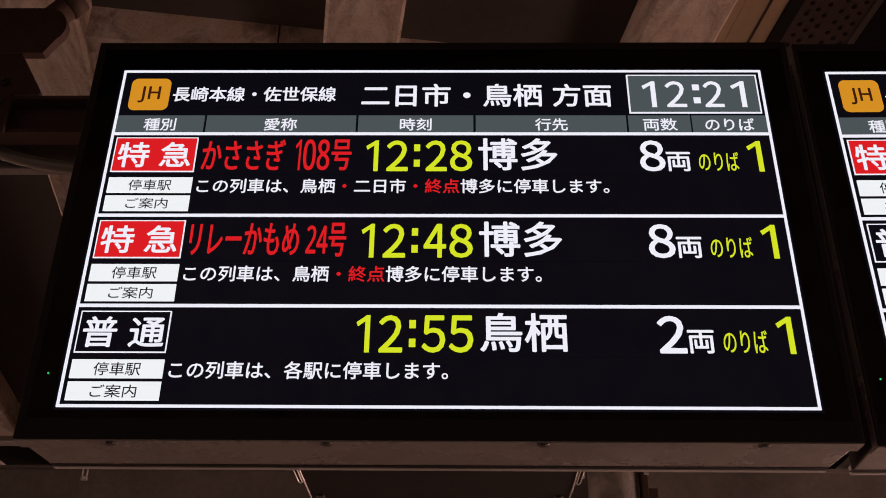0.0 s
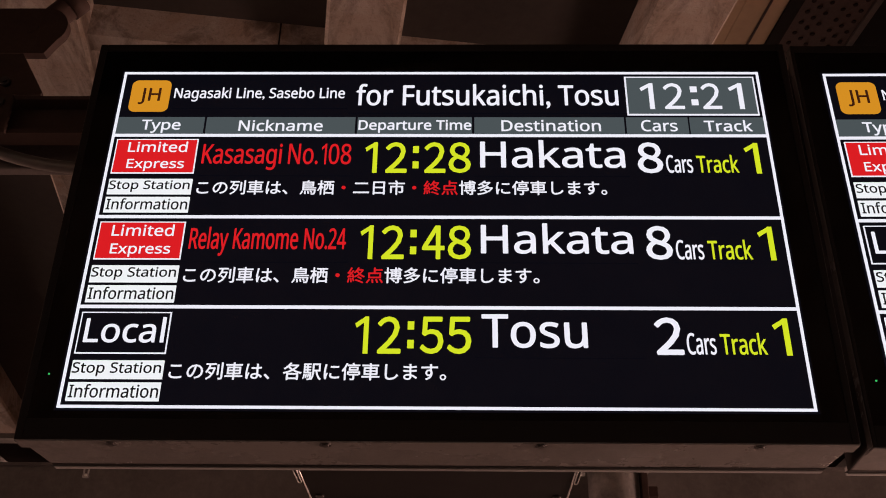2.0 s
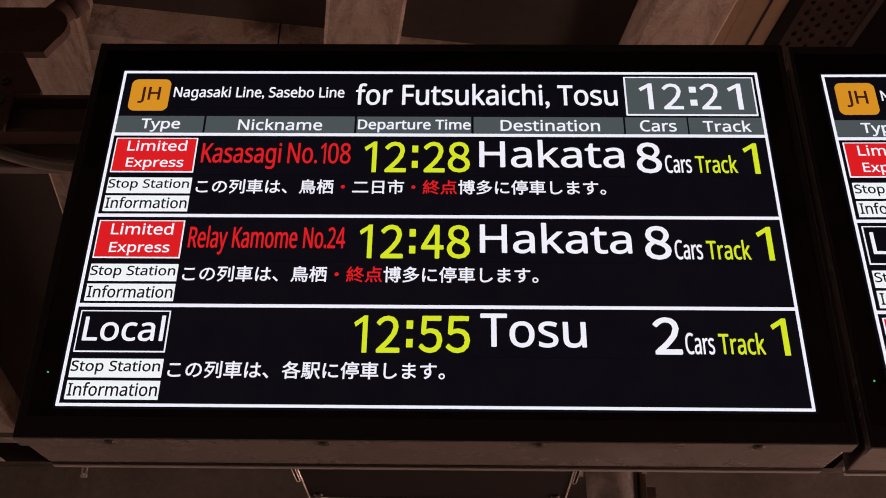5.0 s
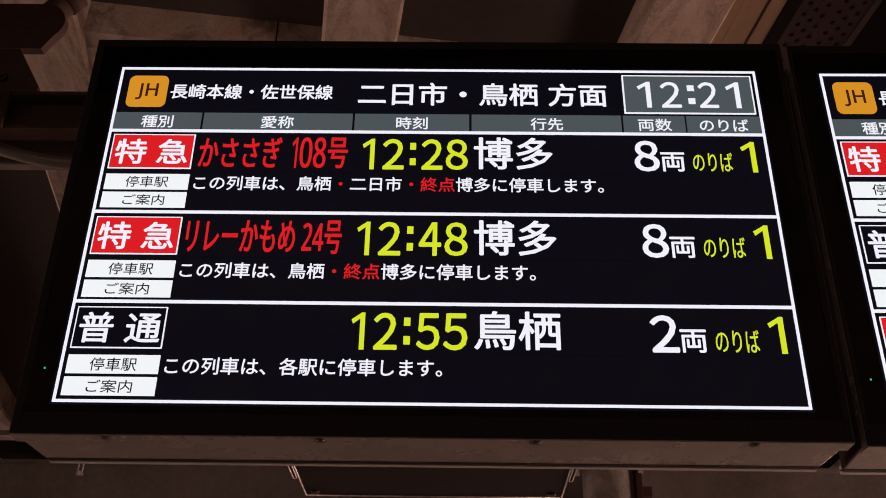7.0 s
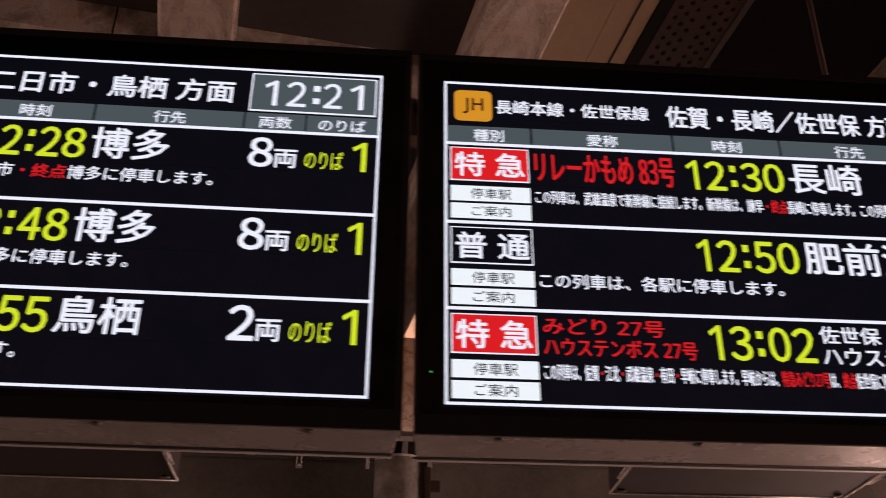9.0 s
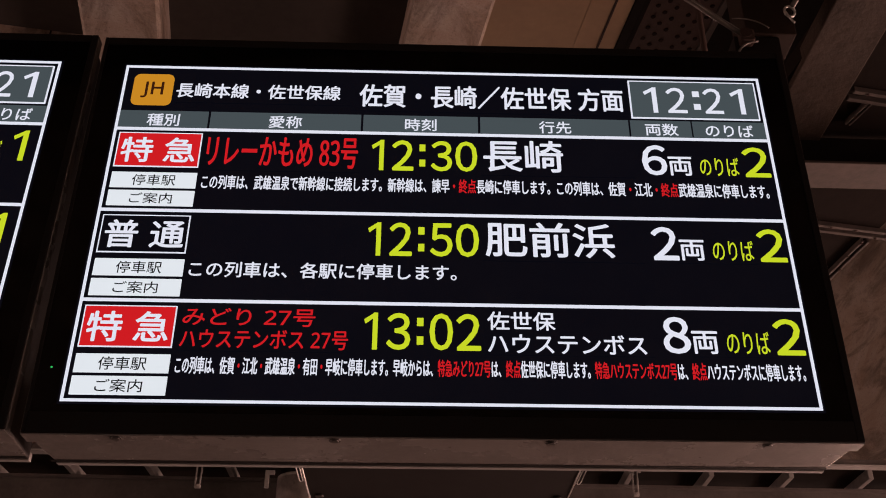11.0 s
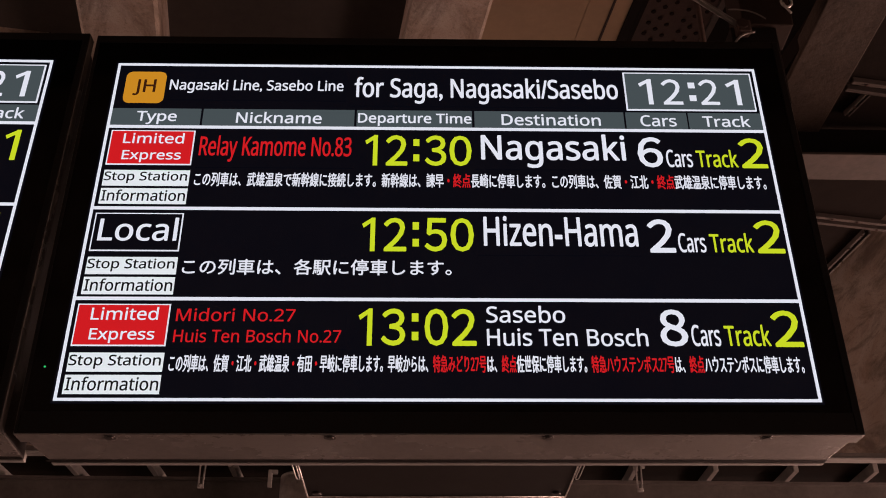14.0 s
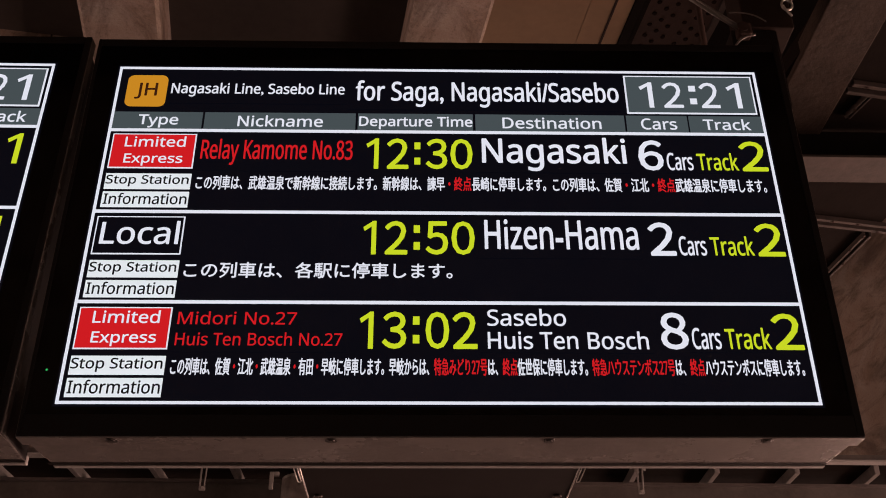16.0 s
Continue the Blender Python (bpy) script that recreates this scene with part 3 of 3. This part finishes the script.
def steel_girder():
    """High girder with rows of bolts and a black edge channel."""
    girder = new("steel_girder")
    tagged(girder, "large dark bolted steel girder of the high bay", "girder", kind="structure")
    bm = bmesh.new()
    bm_box(bm, 0.14, 0.80, -8, 8, 0, 0.06)
    bm_box(bm, 0.44, 0.50, -8, 8, 0.06, 1.0)
    part("flange", bm, GIRDER, girder)
    boxes("edge_strip", [(0.80, 0.86, -8, 8, -0.03, 0.05)], ANGLE, girder, "pale steel edge strip")
    boxes("dark_edge", [(0.0, 0.085, -8, 8, -0.03, 0.3), (0.095, 0.14, -8, 8, -0.012, 0.3)], NEAR_BLACK, girder, "black edge channel")
    bm = bmesh.new()
    for k in range(44):
        for n, col in enumerate((0.235, 0.325, 0.415, 0.555, 0.645, 0.735)):
            y = -3.6 + 0.15 * k + (0.075 if n % 2 else 0)
            bm_rod(bm, (col, y, -0.006), (col, y, 0.0), 0.021, 0.024, 10)
    tagged(part("bolt_row", bm, RIVET, girder, "rows of bolt heads"), kind="stuff")
    girder.matrix_basis = pose(3.75, 5.81, 8.5, 0, 0, 7.4)


steel_girder()
panel = structure("ceiling_panel", [(-3.6, -0.405, -8, 8, 0, 0.1), (-0.402, -0.002, -8, 8, -0.004, 0.1)], PANEL, "pale brown ceiling panels with joints")
panel.matrix_basis = pose(3.75, 5.81, 8.5, 0, 0, 7.4)
groove = structure("trim_groove", [(-0.180, -0.158, -8, 8, -0.016, -0.006)], DARK, "thin dark joint strip of the ceiling panel")
groove.matrix_basis = pose(3.75, 5.81, 8.5, 0, 0, 7.4)
# slab added near-black so that its colour gives the dark of the bay
high = structure("ceiling_high", [(0.87, 9.0, -8, 8, 0, 0.1)], NEAR_BLACK, "near-black ceiling slab beyond the girder, shade in its colour")
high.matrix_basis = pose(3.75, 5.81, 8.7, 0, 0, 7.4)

# low canopy bay beyond the board's end: edge beam, cross girder, deck with angles
bm = bmesh.new()
bm_box(bm, -0.079, 0.079, 0.30, 1.05, 0, 0.05, 0.004)
edge_beam = part("canopy_edge_beam", bm, BEAM_BROWN, None, "weathered brown edge beam of the low canopy")
edge_beam.matrix_basis = pose(2.912, -0.20, 3.331, 0, 0, 1.1)
tagged(edge_beam, category="beam", kind="structure")
cross_girder = new("cross_girder")
tagged(cross_girder, "painted steel cross girder under the canopy deck", "girder", kind="structure")
boxes("bottom_flange", [(2.78, 3.42, 0.695, 0.812, 3.215, 3.223)], ANGLE, cross_girder, bevel=0.0015)
# shade of the recess above the flange is put into the web's colour
boxes("web", [(2.78, 3.42, 0.750, 0.757, 3.2232, 3.340)], NEAR_BLACK, cross_girder, "recessed web, its shade painted near-black")
canopy = structure("roof_deck", [(-0.62, 0.0, -1.0, 1.1, 0.0, 0.05)], DECK, "corrugated steel canopy deck, underside shade in its colour")
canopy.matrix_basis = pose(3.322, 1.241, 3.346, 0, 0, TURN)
for y in (-0.45, 0.35):  # the deck hangs from the high slab
    bm = bmesh.new()
    bm_rod(bm, (-0.30, y, 0.05), (-0.30, y, 5.36), 0.012, seg=10)
    part("hanger_rod", bm, DARK, canopy)


def deck_strip(p, q, wide):
    """A bolted steel angle under the deck."""
    p, q = Vector(p), Vector(q)
    d = (q - p).to_2d()
    bm = bmesh.new()
    n = d.length
    for s in (-1, 1):
        bm_box(bm, 0, n, s * wide * 0.62 - wide * 0.26, s * wide * 0.62 + wide * 0.26, 0, 0.016, 0.0012)
    strip = part("deck_strip", bm, ANGLE)
    strip.matrix_basis = pose(p.x, p.y, p.z, 0, 0, math.degrees(math.atan2(d.y, d.x)))
    tagged(strip, "bolted pale steel angle under the roof deck", "steel angle", "deck strips")
    k = 0.04
    while k < n:
        bm = bmesh.new()
        bm_rod(bm, (k, wide * 0.62 * (1 if int(k * 10) % 2 else -1), -0.003), (k, wide * 0.62 * (1 if int(k * 10) % 2 else -1), 0), 0.0042, seg=6)
        part("bolt", bm, DARK, strip)
        k += 0.085


deck_strip((2.985, 0.555, 3.329), (3.50, 0.648, 3.329), 0.024)
deck_strip((2.95, 1.170, 3.329), (3.50, 1.267, 3.329), 0.024)
deck_strip((3.255, 1.577, 3.329), (3.30, 1.276, 3.329), 0.016)
deck_strip((3.022, 0.678, 3.329), (3.047, 0.588, 3.329), 0.009)
side = structure("side_wall", [(0, 0.3, -4.4, 8.0, 2.0, 11.0)], WALL, "brown rendered side wall")
side.matrix_basis = pose(6.33, 7.05, 0, 0, 0, TURN)


# lower canopy behind the boards
def column(x, y, top):
    col = new("steel_column")
    tagged(col, "round painted steel column under the low canopy", "column", "canopy columns")
    bm = bmesh.new()
    bm_rod(bm, (0, 0, 0), (0, 0, top - 0.012), 0.117, seg=48)
    part("shaft", bm, SHAFT, col)
    bm = bmesh.new()
    bm_rod(bm, (0, 0, top - 0.012), (0, 0, top), 0.117, 0.1165, seg=48)
    part("cap", bm, SHAFT, col)
    boxes("bracket", [(-0.160, -0.142, -0.11, -0.09, top - 0.075, top + 0.005), (-0.142, -0.118, -0.11, -0.09, top - 0.012, top + 0.005)], STRIP, col, "small pale angle bracket", 0.002)
    boxes("clip", [(0.128, 0.150, -0.10, -0.07, top - 0.055, top - 0.035)], STRIP, col)
    boxes("cable_box", [(0.113, 0.145, -0.09, -0.03, top - 0.5, top - 0.02), (0.145, 0.19, -0.07, -0.04, top - 0.16, top - 0.11)], DARK, col, "small dark cable box", 0.004)
    col.matrix_basis = pose(x, y, 0)


column(1.352, 3.154, 3.125)
column(-6.6, 3.154, 3.125)
column(9.4, 3.154, 3.125)

bm = bmesh.new()
bm_box(bm, -11, 13, 3.31, 3.325, 2.62, 3.17)
bm_box(bm, -11, 13, 3.28, 3.40, 3.157, 3.17)
bm_box(bm, -11, 13, 3.28, 3.40, 2.62, 2.635)
tagged(part("canopy_girder", bm, STEEL, None, "long grey painted steel canopy girder"), category="girder", kind="structure")
structure("canopy_fascia", [(-11, 13, 3.08, 3.13, 3.222, 3.247)], STEEL, "painted metal canopy edge", 0.003)
structure("trim", [(-11, 13, 3.07, 3.12, 3.210, 3.219)], STRIP, "thin pale drip edge of the canopy")
structure("canopy_deck", [(-11, 13, 3.13, 12, 3.222, 3.246)], DECK, "metal canopy deck, underside shade in its colour")
purlin = None
for k in range(50):
    x = 0.625 + 0.376 * (k - 18)
    if purlin is None:
        bm = bmesh.new()
        bm_box(bm, -0.012, 0.012, 0, 8.5, 0, 0.05, 0.002)
        purlin = part("purlin", bm, COLUMN)
        tagged(purlin, "painted steel purlin over the canopy girder", "purlin", "canopy purlins")
        purlin.matrix_basis = pose(x, 3.135, 3.1715)
    else:
        copy_thing(purlin, pose(x, 3.135, 3.1715))


def hanger(x, base=3.062):
    top = 3.2115 - base
    h = new("hanger_hook")
    tagged(h, "small galvanised hanger clip under the canopy edge", "hook", "hanger clips")
    bm = bmesh.new()
    bm_tube(bm, [(-0.011, 0, top - 0.016), (-0.010, 0, 0.012), (-0.006, 0, 0.002), (0.006, 0, 0.002), (0.010, 0, 0.012), (0.013, 0, top - 0.016)], 0.0042, 8)
    part("strap", bm, STRIP, h)
    boxes("clamp", [(-0.017, 0.019, -0.014, 0.014, top - 0.027, top)], STEEL, h, bevel=0.003)
    bm = bmesh.new()
    bm_rod(bm, (0.004, -0.014, 0.004), (0.004, 0.014, 0.004), 0.0065, seg=8)
    part("bolt", bm, BARE_GLINT, h)
    boxes("knuckle", [(-0.013, 0.015, -0.009, 0.009, -0.006, 0.010)], STRIP, h, bevel=0.003)
    boxes("brace", [(0.012, 0.030, -0.004, 0.004, top - 0.045, top - 0.016)], STRIP, h, bevel=0.002)
    h.matrix_basis = pose(x, 3.095, base)


hanger(-1.087, 3.045)
for x in (0.882, 2.885, 4.90):
    hanger(x)


# hanging frame of the boards
def support_frame():
    frame_thing = new("support_frame")
    tagged(frame_thing, "black steel channel and brackets carrying the boards", "support frame")
    for z0 in (3.062,):
        bm = bmesh.new()
        bm_box(bm, -0.46, 2.62, 0.46, 0.47, z0, z0 + 0.108)
        bm_box(bm, -0.46, 2.62, 0.42, 0.46, z0 + 0.098, z0 + 0.108)
        bm_box(bm, -0.46, 2.62, 0.42, 0.46, z0, z0 + 0.010)
        part("channel", bm, DARK, frame_thing)
    for x in (-0.46,):
        bm = bmesh.new()
        bm_prism(bm, [(-0.30, 3.190), (0.080, 3.190), (0.083, 3.198), (0.012, 3.318), (-0.30, 3.318)], 0.44, 0.452)
        ob = part("bracket", bm, DARK, frame_thing)
        ob.location.x = x
        boxes("gusset", [(x - 0.30, x + 0.035, 0.405, 0.418, 3.055, 3.165)], DARK, frame_thing, "dark steel gusset plate", 0.003)
        boxes("hanger_rod", [(x - 0.30, x - 0.20, 0.455, 0.52, 3.02, 6.6)], DARK, frame_thing, "black square hanger")
        for dx, z in ((-0.01, 3.225), (-0.06, 3.285), (-0.12, 3.225)):
            bm = bmesh.new()
            bm_rod(bm, (x + dx, 0.428, z), (x + dx, 0.44, z), 0.013, seg=6)
            bm_rod(bm, (x + dx, 0.422, z), (x + dx, 0.428, z), 0.007, seg=10)
            part("bolt", bm, SCREW, frame_thing)
        for z in (3.085, 3.14):
            bm = bmesh.new()
            bm_rod(bm, (x + 0.005, 0.398, z), (x + 0.005, 0.405, z), 0.014, seg=6)
            part("bolt", bm, SCREW, frame_thing)
    for u in (0.2, 1.0, 0.2 + PITCH, 1.0 + PITCH):
        boxes("arm", [(u, u + 0.05, 0.147, 0.42, 2.90, 2.95), (u, u + 0.05, 0.37, 0.42, 2.95, 3.10)], DARK, frame_thing)


support_frame()


def security_camera(x, y, z, turn):
    c = new("security_camera")
    tagged(c, "black security camera on a rounded bracket", "camera", "security cameras")
    bm = bmesh.new()
    out = [(-0.32, 0.065), (-0.02, 0.065)] + [(0.0 + 0.062 * math.sin(radians(a)), 0.003 + 0.062 * math.cos(radians(a))) for a in range(10, 150, 14)] + [(0.018, -0.085), (-0.32, -0.085)]
    bm_prism(bm, out, -0.012, 0.012)
    part("bracket", bm, DARK, c)
    bm = bmesh.new()
    bm_rod(bm, (-0.03, -0.016, 0.0), (-0.03, 0.03, 0.0), 0.018, seg=20)
    part("pivot", bm, DARK, c)
    bm = bmesh.new()
    bm_rod(bm, (-0.055, 0.05, 0.030), (0.035, 0.05, 0.140), 0.033, seg=24)
    bm_rod(bm, (0.020, 0.05, 0.122), (0.048, 0.05, 0.156), 0.037, seg=24)
    part("camera_body", bm, DARK, c)
    bm = bmesh.new()
    bm_rod(bm, (0.048, 0.05, 0.156), (0.0493, 0.05, 0.1576), 0.028, seg=24)
    part("lens_glass", bm, GLASS, c)
    boxes("clip", [(-0.01, 0.02, 0.008, 0.016, 0.128, 0.133)], STRIP, c)
    c.matrix_basis = pose(x, y, z, 0, 0, turn)


security_camera(-0.440, 0.5, 3.445, 0)
bm = bmesh.new()
bm_tube(bm, arc((-0.66, 0.5, 3.17), (-0.43, 0.5, 2.985), (-0.12, 0.5, 3.018), 18), 0.0155)
tagged(part("conduit", bm, PIPE, None, "grey bent conduit running behind the board"), category="conduit")
bm = bmesh.new()
bm_box(bm, -0.9, 0.05, 0.53, 0.56, 3.035, 3.12, 0.004)
tagged(part("back_plate", bm, STEEL, None, "dull painted steel plate behind the channel"), category="plate")


def cable_clamp():
    """Cables and a swivel arm hung over the second board."""
    c = new("swivel_arm")
    tagged(c, "thin metal swivel arm with looped cable above the board", "cable arm")
    bm = bmesh.new()
    bm_rod(bm, (2.448, 0.212, 3.340), (2.589, 0.212, 3.211), 0.0042, seg=10)
    bm_rod(bm, (2.470, 0.219, 3.341), (2.604, 0.219, 3.217), 0.0026, seg=10)
    part("arm", bm, PIPE, c)
    bm = bmesh.new()
    bm_tube(bm, arc((2.567, 0.214, 3.125), (2.573, 0.214, 3.190), (2.625, 0.214, 3.196), 14), 0.0026)
    bm_tube(bm, arc((2.575, 0.214, 3.262), (2.625, 0.214, 3.268), (2.655, 0.214, 3.236), 14), 0.0016)
    part("cable", bm, PIPE, c)
    bm = bmesh.new()
    bm_box(bm, 2.585, 2.618, 0.204, 0.232, 3.192, 3.226, 0.006)
    bm_rod(bm, (2.597, 0.201, 3.211), (2.597, 0.206, 3.211), 0.013, seg=16)
    part("joint", bm, DARK, c)
    # square post that carries the arm
    bm = bmesh.new()
    bm_box(bm, 2.612, 2.728, 0.238, 0.326, 3.242, 8.48, 0.003)
    part("hanger_post", bm, POST, c, "dark brown square hanger post")
    # black block added where the underside of the post lies in shadow
    boxes("post_dark", [(2.585, 2.690, 0.248, 0.326, 3.02, 3.2418)], FRAME, c, "black block for the shadowed underside of the hanger post", 0.003)
    # bright shackle with a strap, hooked beside the post
    bm = bmesh.new()
    bm_tube(bm, [(2.716 + 0.012 * math.cos(radians(k)), 0.226, 3.300 + 0.016 * math.sin(radians(k))) for k in range(0, 361, 30)], 0.0030, 8)
    part("shackle", bm, BARE_GLINT, c, "bright metal shackle")
    bm = bmesh.new()
    bm_tube(bm, arc((2.706, 0.224, 3.296), (2.712, 0.222, 3.272), (2.722, 0.224, 3.264), 8), 0.0026)
    part("hook", bm, BARE_GLINT, c, "bright wire hook")
    bm = bmesh.new()
    bm_tube(bm, [(2.722, 0.226, 3.312), (2.746, 0.226, 3.352), (2.775, 0.226, 3.400)], 0.0065, 8)
    part("strap", bm, PIPE, c, "pale worn strap")


cable_clamp()


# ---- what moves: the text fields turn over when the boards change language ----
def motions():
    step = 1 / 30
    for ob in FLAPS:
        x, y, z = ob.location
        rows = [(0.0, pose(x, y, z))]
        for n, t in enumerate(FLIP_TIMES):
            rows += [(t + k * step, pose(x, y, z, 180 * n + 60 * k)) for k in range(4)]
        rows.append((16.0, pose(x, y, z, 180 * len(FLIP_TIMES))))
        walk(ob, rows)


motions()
